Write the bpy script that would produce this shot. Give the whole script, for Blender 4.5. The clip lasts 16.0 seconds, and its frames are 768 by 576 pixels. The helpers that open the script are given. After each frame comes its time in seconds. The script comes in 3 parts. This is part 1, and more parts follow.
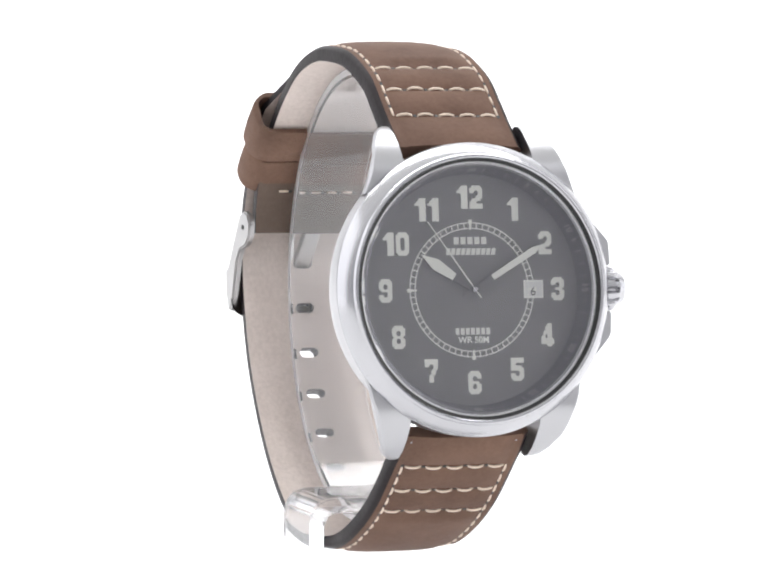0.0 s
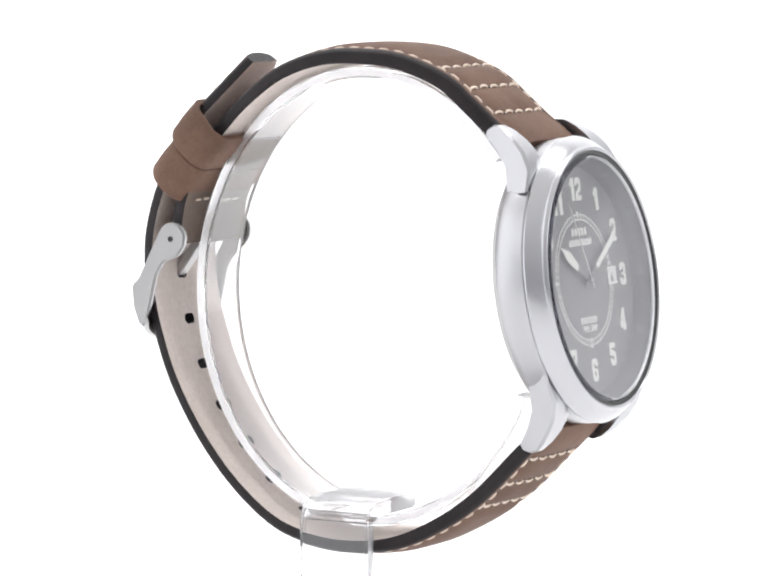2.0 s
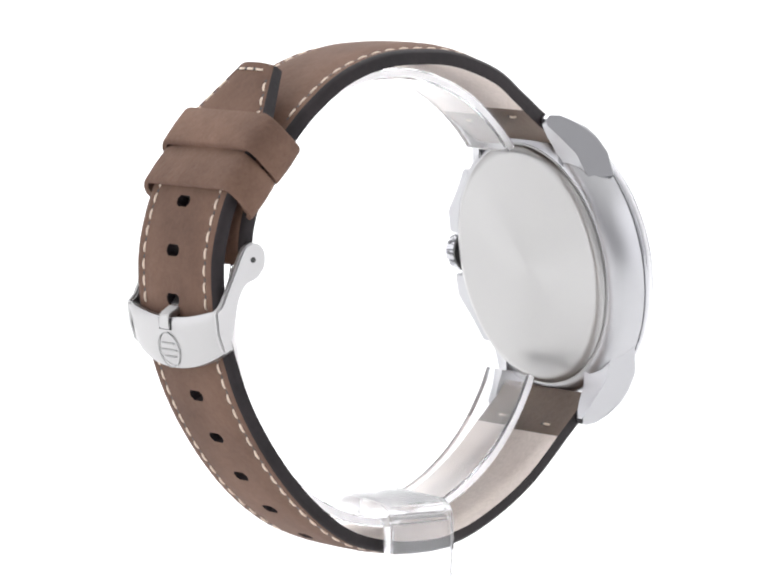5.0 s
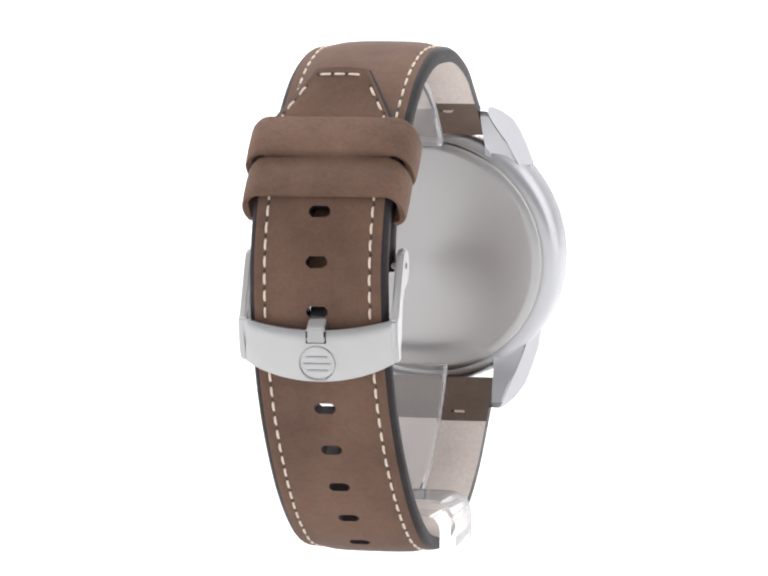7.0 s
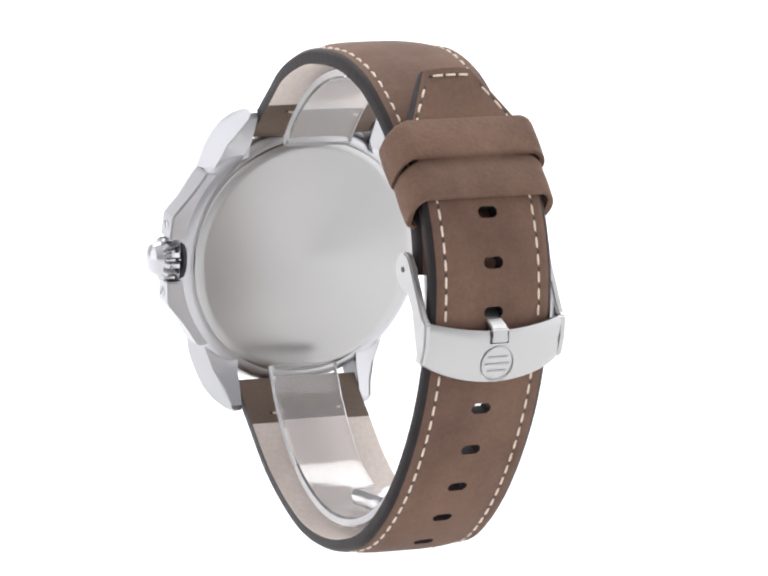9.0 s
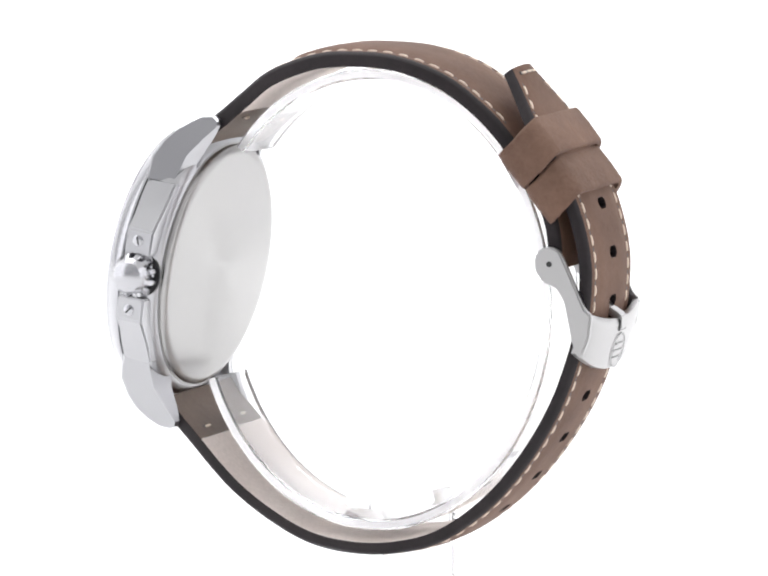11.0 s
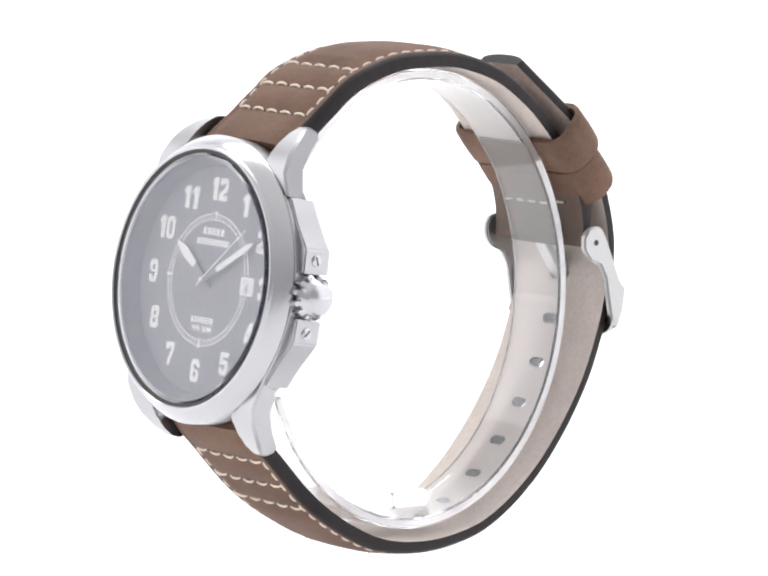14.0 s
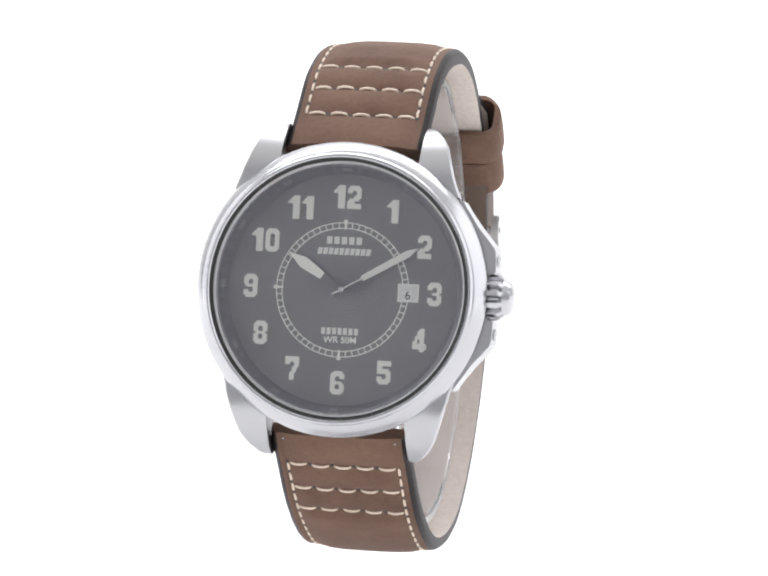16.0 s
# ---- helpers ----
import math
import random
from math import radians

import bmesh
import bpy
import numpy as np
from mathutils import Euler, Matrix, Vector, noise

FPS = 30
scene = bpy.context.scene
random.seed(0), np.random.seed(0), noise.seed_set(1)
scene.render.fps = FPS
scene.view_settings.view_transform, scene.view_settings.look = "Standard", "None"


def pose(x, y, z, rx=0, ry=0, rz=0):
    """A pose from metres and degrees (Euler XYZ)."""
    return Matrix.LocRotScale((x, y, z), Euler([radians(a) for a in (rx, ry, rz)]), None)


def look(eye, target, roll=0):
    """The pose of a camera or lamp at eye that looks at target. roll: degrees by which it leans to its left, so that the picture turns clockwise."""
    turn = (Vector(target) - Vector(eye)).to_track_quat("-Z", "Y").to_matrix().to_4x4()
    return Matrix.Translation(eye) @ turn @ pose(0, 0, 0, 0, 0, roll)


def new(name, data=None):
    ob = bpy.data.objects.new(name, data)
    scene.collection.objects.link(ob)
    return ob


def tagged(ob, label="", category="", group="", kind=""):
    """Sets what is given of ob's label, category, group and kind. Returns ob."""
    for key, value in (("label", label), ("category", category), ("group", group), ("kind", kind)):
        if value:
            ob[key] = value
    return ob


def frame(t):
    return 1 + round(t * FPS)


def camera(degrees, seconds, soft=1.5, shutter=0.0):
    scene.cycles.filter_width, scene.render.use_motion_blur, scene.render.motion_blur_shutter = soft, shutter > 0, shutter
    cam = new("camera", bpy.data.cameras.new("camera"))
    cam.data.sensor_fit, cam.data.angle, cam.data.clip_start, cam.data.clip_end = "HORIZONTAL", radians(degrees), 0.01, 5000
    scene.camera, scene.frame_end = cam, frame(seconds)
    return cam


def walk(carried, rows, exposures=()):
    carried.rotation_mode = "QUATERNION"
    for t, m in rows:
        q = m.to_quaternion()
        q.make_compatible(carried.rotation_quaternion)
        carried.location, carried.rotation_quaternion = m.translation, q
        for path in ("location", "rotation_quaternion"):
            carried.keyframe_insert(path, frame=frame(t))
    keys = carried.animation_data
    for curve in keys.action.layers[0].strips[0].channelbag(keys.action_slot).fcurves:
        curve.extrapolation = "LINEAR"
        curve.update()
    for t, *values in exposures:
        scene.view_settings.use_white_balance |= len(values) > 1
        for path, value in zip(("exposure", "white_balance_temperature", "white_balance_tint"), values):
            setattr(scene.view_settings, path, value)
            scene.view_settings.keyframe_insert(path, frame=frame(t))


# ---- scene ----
MM = 0.001
H = 0.095                     # height of the watch's middle over the table

# ---- camera ----
cam = camera(8.7358, 16.0, soft=2.2)
EYE = Vector((0.0001, -0.735, H + 0.07526))
VIEW = look(EYE, EYE + Vector((0, math.cos(radians(6.0366)), -math.sin(radians(6.0366)))), 0.6386)
walk(cam, [(0.0, VIEW), (16.0, VIEW)])

# ---- light: a white photo tent with two soft boxes and a backdrop light ----
world = bpy.data.worlds.new("tent_light")
scene.world = world
world.use_nodes = True
wt = world.node_tree
# white cloth all round, brighter overhead and towards the backdrop
co, sep, ramp = wt.nodes.new("ShaderNodeTexCoord"), wt.nodes.new("ShaderNodeSeparateXYZ"), wt.nodes.new("ShaderNodeValToRGB")
wt.links.new(co.outputs["Generated"], sep.inputs["Vector"])
depth = wt.nodes.new("ShaderNodeMath")
depth.operation = "MULTIPLY_ADD"
depth.inputs[1].default_value = 0.22
wt.links.new(sep.outputs["Y"], depth.inputs[0])
wt.links.new(sep.outputs["Z"], depth.inputs[2])
wt.links.new(depth.outputs["Value"], ramp.inputs["Fac"])
ramp.color_ramp.elements[0].position, ramp.color_ramp.elements[0].color = 0.0, (0.55, 0.55, 0.575, 1)
ramp.color_ramp.elements[1].position, ramp.color_ramp.elements[1].color = 0.85, (1.0, 1.0, 1.0, 1)
wt.links.new(ramp.outputs["Color"], wt.nodes["Background"].inputs["Color"])
wt.nodes["Background"].inputs["Strength"].default_value = 1.0


def soft_box(name, eye, target, sx, sy, watts, colour):
    lamp = bpy.data.lights.new(name, "AREA")
    lamp.shape, lamp.size, lamp.size_y, lamp.energy, lamp.color = "RECTANGLE", sx, sy, watts, colour
    ob = new(name, lamp)
    ob.matrix_world = look(eye, target)
    return ob


soft_box("soft_box_west", (-1.2, -0.1, 0.42), (0, 0, H), 1.35, 1.35, 7.0, (0.965, 0.965, 1.0))
soft_box("soft_box_east", (1.2, -0.1, 0.42), (0, 0, H), 1.35, 1.35, 7.0, (0.965, 0.965, 1.0))
soft_box("backdrop_light", (0.0, 0.9, 1.9), (0, 1.9, 0.1), 2.6, 1.2, 52, (0.985, 0.985, 1.0))


# ---- materials ----
def material(name, colour, rough=0.5, metal=0.0):
    m = bpy.data.materials.new(name)
    m.use_nodes = True
    b = m.node_tree.nodes["Principled BSDF"]
    b.inputs["Base Color"].default_value = (*colour, 1)
    b.inputs["Roughness"].default_value = rough
    b.inputs["Metallic"].default_value = metal
    return m, m.node_tree, b


def noise_node(tree, scale, detail=4, rough=0.55, stretch=None):
    co = tree.nodes.new("ShaderNodeTexCoord")
    src = co.outputs["Object"]
    if stretch:
        mp = tree.nodes.new("ShaderNodeMapping")
        mp.inputs["Scale"].default_value = stretch
        tree.links.new(src, mp.inputs["Vector"])
        src = mp.outputs["Vector"]
    n = tree.nodes.new("ShaderNodeTexNoise")
    n.inputs["Scale"].default_value, n.inputs["Detail"].default_value, n.inputs["Roughness"].default_value = scale, detail, rough
    tree.links.new(src, n.inputs["Vector"])
    return n


def vary(tree, b, n, low, high, a=0.3, z=0.7):
    r = tree.nodes.new("ShaderNodeValToRGB")
    r.color_ramp.elements[0].position, r.color_ramp.elements[1].position = a, z
    r.color_ramp.elements[0].color, r.color_ramp.elements[1].color = (*low, 1), (*high, 1)
    tree.links.new(n.outputs["Fac"], r.inputs["Fac"])
    tree.links.new(r.outputs["Color"], b.inputs["Base Color"])
    return r


def relief(tree, b, n, strength, depth):
    bp = tree.nodes.new("ShaderNodeBump")
    bp.inputs["Strength"].default_value, bp.inputs["Distance"].default_value = strength, depth
    tree.links.new(n.outputs["Fac"], bp.inputs["Height"])
    tree.links.new(bp.outputs["Normal"], b.inputs["Normal"])


def mix_colour(tree, a, b, fac):
    m = tree.nodes.new("ShaderNodeMix")
    m.data_type = "RGBA"
    m.blend_type = "MULTIPLY"
    m.inputs["Factor"].default_value = fac
    tree.links.new(a, m.inputs["A"])
    tree.links.new(b, m.inputs["B"])
    return m.outputs["Result"]


def leather(name, low, high, rough=0.62, grain=900, depth=0.00025):
    m, tree, b = material(name, high, rough)
    big = noise_node(tree, 75, 6, 0.62)
    fine = noise_node(tree, 1500, 4, 0.7)
    ramp = vary(tree, b, big, low, high)
    dust = tree.nodes.new("ShaderNodeValToRGB")
    dust.color_ramp.elements[0].position, dust.color_ramp.elements[1].position = 0.35, 0.65
    dust.color_ramp.elements[0].color, dust.color_ramp.elements[1].color = (0.78, 0.77, 0.76, 1), (1.0, 1.0, 1.0, 1)
    tree.links.new(fine.outputs["Fac"], dust.inputs["Fac"])
    tree.links.new(mix_colour(tree, ramp.outputs["Color"], dust.outputs["Color"], 0.6), b.inputs["Base Color"])
    relief(tree, b, noise_node(tree, grain, 5), 0.35, depth)
    return m


BROWN = leather("brown_nubuck_leather", (0.108, 0.060, 0.042), (0.184, 0.106, 0.074), 0.75)
KEEPER = leather("keeper_leather", (0.104, 0.058, 0.041), (0.208, 0.122, 0.086), 0.75, 1500, 0.0006)
DARK = leather("painted_leather_edge", (0.014, 0.0115, 0.013), (0.030, 0.024, 0.026), 0.5)
for m, gloss in ((BROWN, 0.3), (KEEPER, 0.3), (DARK, 0.2)):
    m.node_tree.nodes["Principled BSDF"].inputs["Specular IOR Level"].default_value = gloss
LINING = leather("beige_lining_leather", (0.62, 0.54, 0.49), (0.72, 0.64, 0.59), 0.6, 1200)
FLAP = leather("brown_lining_leather", (0.10, 0.068, 0.050), (0.14, 0.095, 0.070), 0.6)

THREAD, tree, b = material("cream_waxed_thread", (0.72, 0.60, 0.49), 0.6)
relief(tree, b, noise_node(tree, 5000, 2), 0.4, 0.0001)


def steel(name, colour, rough, stretch, strength=0.15, scale=900):
    m, tree, b = material(name, colour, rough, 1.0)
    n = noise_node(tree, scale, 4, 0.6, stretch)
    relief(tree, b, n, strength, 0.00003)
    wear = noise_node(tree, 90, 3)
    mr = tree.nodes.new("ShaderNodeMapRange")
    mr.inputs["To Min"].default_value, mr.inputs["To Max"].default_value = rough * 0.8, rough * 1.25
    tree.links.new(wear.outputs["Fac"], mr.inputs["Value"])
    tree.links.new(mr.outputs["Result"], b.inputs["Roughness"])
    return m


BRUSHED = steel("brushed_steel", (0.46, 0.46, 0.475), 0.3, (1, 1, 14), 0.6)
POLISHED = steel("polished_steel", (0.50, 0.50, 0.52), 0.22, (1, 1, 1), 0.22)


def brushed_round(m):
    """Fine turning marks round the object's z axis."""
    tree = m.node_tree
    b = tree.nodes["Principled BSDF"]
    t = tree.nodes.new("ShaderNodeTangent")
    t.direction_type, t.axis = "RADIAL", "Z"
    tree.links.new(t.outputs["Tangent"], b.inputs["Tangent"])
    b.inputs["Anisotropic"].default_value = 0.75


BACK = steel("satin_steel", (0.435, 0.43, 0.425), 0.34, (1, 1, 1), 0.12, 1500)
brushed_round(BACK)
SATIN = steel("satin_ring", (0.78, 0.78, 0.79), 0.55, (1, 1, 1), 0.1)
ETCHED = steel("etched_steel", (0.36, 0.36, 0.36), 0.45, (1, 1, 1), 0.1)
BUCKLE = steel("matt_steel", (0.45, 0.445, 0.445), 0.3, (14, 1, 1), 0.25)

DIAL, tree, b = material("charcoal_dial_paint", (0.08, 0.078, 0.077), 0.5)
vary(tree, b, noise_node(tree, 160, 3), (0.158, 0.153, 0.157), (0.184, 0.178, 0.182))
REHAUT, _, _ = material("grey_dial_flange", (0.15, 0.147, 0.15), 0.5)
PRINT, _, _ = material("cream_printed_ink", (0.72, 0.72, 0.70), 0.6)
FAINT, _, _ = material("grey_printed_ink", (0.36, 0.355, 0.355), 0.6)
BARINK, _, _ = material("thin_printed_ink", (0.64, 0.64, 0.62), 0.6)
LUME, _, _ = material("pale_luminous_paint", (0.70, 0.70, 0.67), 0.6)
# black for the print and the gasket, and for shade drawn in gaps and holes
BLACK, _, _ = material("black_parts_and_shade", (0.02, 0.02, 0.02), 0.4)
WHITE, _, _ = material("white_date_disc", (0.62, 0.62, 0.62), 0.5)

GLASS, tree, b = material("mineral_crystal", (1, 1, 1), 0.03)
b.inputs["Transmission Weight"].default_value, b.inputs["IOR"].default_value = 1.0, 1.62
b.inputs["Specular Tint"].default_value = (0.82, 0.82, 1.0, 1)    # violet cast of the reflections, put in as a tint
ACRYLIC, tree, b = material("clear_acrylic", (0.96, 0.96, 0.97), 0.04)
b.inputs["Transmission Weight"].default_value, b.inputs["IOR"].default_value = 0.93, 1.49
FROSTED, tree, b = material("sawn_acrylic_edge", (0.95, 0.94, 0.95), 0.45)
b.inputs["Transmission Weight"].default_value, b.inputs["IOR"].default_value = 0.8, 1.49

PAPER, tree, b = material("white_seamless_paper", (0.9, 0.9, 0.9), 0.85)
vary(tree, b, noise_node(tree, 12, 3), (0.89, 0.89, 0.892), (0.91, 0.91, 0.91))


# ---- mesh helpers ----
def mesh_object(name, bm, mats, parent=None, label="", smooth=True, angle=40):
    bmesh.ops.recalc_face_normals(bm, faces=bm.faces)
    me = bpy.data.meshes.new(name)
    for f in bm.faces:
        f.smooth = smooth
    if smooth:
        for e in bm.edges:
            if len(e.link_faces) == 2 and e.calc_face_angle(0) > radians(angle):
                e.smooth = False
    bm.to_mesh(me)
    bm.free()
    for m in mats if isinstance(mats, (list, tuple)) else [mats]:
        me.materials.append(m)
    ob = new(name, me)
    ob.parent = parent
    if label:
        tagged(ob, label)
    return ob


def part(name, bm, mats, parent, label="", smooth=True, angle=40):
    return mesh_object(name, bm, mats, parent, label, smooth, angle)


def lathe(profile, steps=96, m=None, closed=False):
    """A body of revolution about z. profile: (radius, height) in millimetres."""
    bm = bmesh.new()
    rings = []
    for r, h in profile:
        if r < 1e-6:
            rings.append([bm.verts.new((0, 0, h * MM))])
        else:
            rings.append([bm.verts.new((r * MM * math.cos(a), r * MM * math.sin(a), h * MM)) for a in (2 * math.pi * k / steps for k in range(steps))])
    pairs = list(zip(rings, rings[1:])) + ([(rings[-1], rings[0])] if closed else [])
    for a, b in pairs:
        for k in range(steps):
            j = (k + 1) % steps
            if len(a) == 1 and len(b) == 1:
                continue
            if len(a) == 1:
                bm.faces.new((a[0], b[k], b[j]))
            elif len(b) == 1:
                bm.faces.new((a[k], a[j], b[0]))
            else:
                bm.faces.new((a[k], a[j], b[j], b[k]))
    if m is not None:
        bm.transform(m)
    return bm


def prism(points, low, high, axes="yz", bevel=0.0, segments=2):
    """A flat outline in two axes (millimetres), thick along the third."""
    bm = bmesh.new()
    third = ({"x", "y", "z"} - set(axes)).pop()

    def place(p, c):
        d = {axes[0]: p[0], axes[1]: p[1], third: c}
        return Vector((d["x"], d["y"], d["z"])) * MM
    a = [bm.verts.new(place(p, low)) for p in points]
    b = [bm.verts.new(place(p, high)) for p in points]
    bm.faces.new(a)
    bm.faces.new(b)
    n = len(points)
    for k in range(n):
        bm.faces.new((a[k], a[(k + 1) % n], b[(k + 1) % n], b[k]))
    bmesh.ops.recalc_face_normals(bm, faces=bm.faces)
    if bevel:
        bmesh.ops.bevel(bm, geom=[e for e in bm.edges if e.calc_face_angle(0) > 0.3], offset=bevel * MM, segments=segments, affect="EDGES", clamp_overlap=True)
    return bm


def block(x0, x1, y0, y1, z0, z1, bevel=0.0, segments=2):
    return prism([(x0, y0), (x1, y0), (x1, y1), (x0, y1)], z0, z1, "xy", bevel, segments)


def glide(points, step=0.5):
    """A smooth line through the points (millimetres), in even steps."""
    p = [np.array(q, float) for q in points]
    p = [2 * p[0] - p[1]] + p + [2 * p[-1] - p[-2]]
    out = []
    for k in range(1, len(p) - 2):
        for u in np.linspace(0, 1, 24, endpoint=False):
            out.append(0.5 * (2 * p[k] + (p[k + 1] - p[k - 1]) * u + (2 * p[k - 1] - 5 * p[k] + 4 * p[k + 1] - p[k + 2]) * u * u
                              + (3 * p[k] - p[k - 1] - 3 * p[k + 1] + p[k + 2]) * u ** 3))
    out.append(p[-2])
    out = np.array(out)
    s = np.r_[0, np.cumsum(np.linalg.norm(np.diff(out, axis=0), axis=1))]
    return s, out


class Line:
    """A line in the y z plane, by its length."""
    def __init__(self, points):
        self.s, self.p = glide(points)
        self.length = self.s[-1]

    def at(self, s):
        return np.array([np.interp(s, self.s, self.p[:, 0]), np.interp(s, self.s, self.p[:, 1])])

    def way(self, s):
        d = self.at(min(s + 0.6, self.length)) - self.at(max(s - 0.6, 0))
        return d / np.linalg.norm(d)

    def nearest(self, y, z):
        return self.s[np.argmin(((self.p - np.array((y, z))) ** 2).sum(1))]


# ---- the white sweep ----
def sweep():
    bm = bmesh.new()
    prof = [(-3.0, 0.0), (-1.0, 0.0), (0.0, 0.0), (1.4, 0.0)]
    prof += [(1.4 + 0.8 * math.sin(a), 0.8 - 0.8 * math.cos(a)) for a in (math.pi / 2 * k / 12 for k in range(1, 13))]
    prof += [(2.2, 2.6)]
    cols = [-2.5, 0.0, 2.5]
    grid = [[bm.verts.new((x, y, z)) for x in cols] for y, z in prof]
    for a, b in zip(grid, grid[1:]):
        for k in range(len(cols) - 1):
            bm.faces.new((a[k], a[k + 1], b[k + 1], b[k]))
    ob = mesh_object("backdrop", bm, PAPER)
    return tagged(ob, "white seamless paper sweep, overexposed and empty", "backdrop", kind="structure")


sweep()

# ---- the watch ----
watch = tagged(new("wristwatch"), "steel field wristwatch with brown stitched leather strap, buckled round stand", "watch")
watch.empty_display_size = 0.02

TILT = 8.6
# the case's own space: x to three o'clock, y to twelve o'clock, z out of the dial
CASE = Matrix.Translation(Vector((0.1, -32.1, 0.55)) * MM) @ pose(0, 0, 0, 90 - TILT, 0, 0)


def case_part(name, bm, mats, label="", parent=None, **more):
    """A part of the case; bm in the case's own space."""
    ob = part(name, bm, mats, parent or watch, label, **more)
    ob.matrix_local = CASE if parent is None else Matrix()
    return ob


def build_case():
    # brushed band of the case, hollow towards the front
    case_part("case", lathe([(0, -4.9), (18.6, -4.9), (19.5, -4.6), (20.1, -4.0), (20.55, -2.6), (20.7, -1.0), (20.7, 0.3), (20.55, 0.45), (17.2, 0.45), (17.2, -1.2), (0, -1.2)]), BRUSHED, "brushed steel case band")
    case_part("bezel", lathe([(20.3, 0.46), (20.7, 0.56), (20.8, 0.8), (20.65, 1.2), (19.5, 2.75), (19.2, 2.95), (19.15, 3.1), (19.0, 3.35), (18.85, 3.46), (18.65, 3.46), (18.48, 3.3), (18.45, 0.46)], closed=True),
              POLISHED, "sloping steel bezel with a polished rim", angle=26)
    case_part("caseback", lathe([(0, -6.0), (16.7, -6.0), (17.1, -5.95), (18.0, -5.65), (18.2, -5.4), (18.2, -5.05), (18.5, -5.0), (18.5, -4.6), (0, -4.6)]), BACK, "satin steel snap-on case back")
    case_part("crystal", lathe([(0, 3.35), (17.1, 3.35), (17.3, 3.35), (17.65, 3.2), (17.95, 2.95), (17.95, 2.6), (0, 2.6)]), GLASS, "flat glass crystal with a bevelled rim", angle=14).visible_shadow = False
    case_part("gasket", lathe([(17.98, 3.0), (18.43, 3.1), (18.43, 2.3), (17.98, 2.3)], closed=True), BLACK, "thin dark gasket round the crystal")
    # pale ring added to draw the light line along the crystal's rim
    case_part("rim_line_ring", lathe([(17.92, 2.55), (17.5, 2.52), (17.42, 2.35), (17.42, 2.2), (17.92, 2.2)], closed=True), SATIN, "thin bright ring under the crystal, added for the light line at its rim")
    case_part("flange", lathe([(17.6, 2.18), (16.3, -0.34), (17.6, -0.34)], closed=True), REHAUT, "sloping grey flange round the dial")


def build_lug(sx, sy):
    side = [(13.7, 0.43), (15.2, 0.6), (16.8, 0.7), (19.2, -0.3), (20.9, -1.6), (22.4, -3.2), (23.4, -4.8), (23.6, -6.2), (23.1, -7.2), (22.3, -7.3), (20.2, -6.5), (17.6, -5.2), (15.2, -4.8), (13.7, -4.5)]
    if sy < 0:
        # the lower pair runs smoothly into the band
        side = [(11.6, 0.4)] + side + [(11.6, -4.4)]
    bm = bmesh.new()
    ins = [bm.verts.new(Vector((sx * (9.95 if u > 15 else 11.6 if u > 13 else 14.0), sy * u, w)) * MM) for u, w in side]

    def outer(u, w):
        x = np.interp(u, [11.6, 13.7, 15.2, 16.8, 19.2, 20.9, 22.4, 23.6], [17.0, 16.3, 15.7, 15.15, 14.4, 13.85, 13.45, 12.9]) + (0.3 if sy < 0 and u > 15 else 0.0)
        return x - 2.0 * min(max((-w - 1.5) / 4.5, 0), 1)

    def lift(u, w):
        # the underside is hollowed towards the flank
        return w + (1.2 * min(max((22.0 - u) / 2.5, 0), 1) if w < -4.0 else 0.0)
    mid = [bm.verts.new(Vector((sx * outer(u, w), sy * (u - 0.2), lift(u, w) + (-0.35 if w > -3.5 else 0.0))) * MM) for u, w in side]
    front = [bm.verts.new(Vector((sx * (outer(u, w) - 0.35), sy * u, lift(u, w))) * MM) for u, w in side]
    n = len(side)
    bm.faces.new(ins)
    bm.faces.new(mid)
    for k in range(n):
        j = (k + 1) % n
        bm.faces.new((ins[k], ins[j], front[j], front[k]))
        bm.faces.new((front[k], front[j], mid[j], mid[k]))
    case_part("lug", bm, BRUSHED, smooth=True, angle=30)


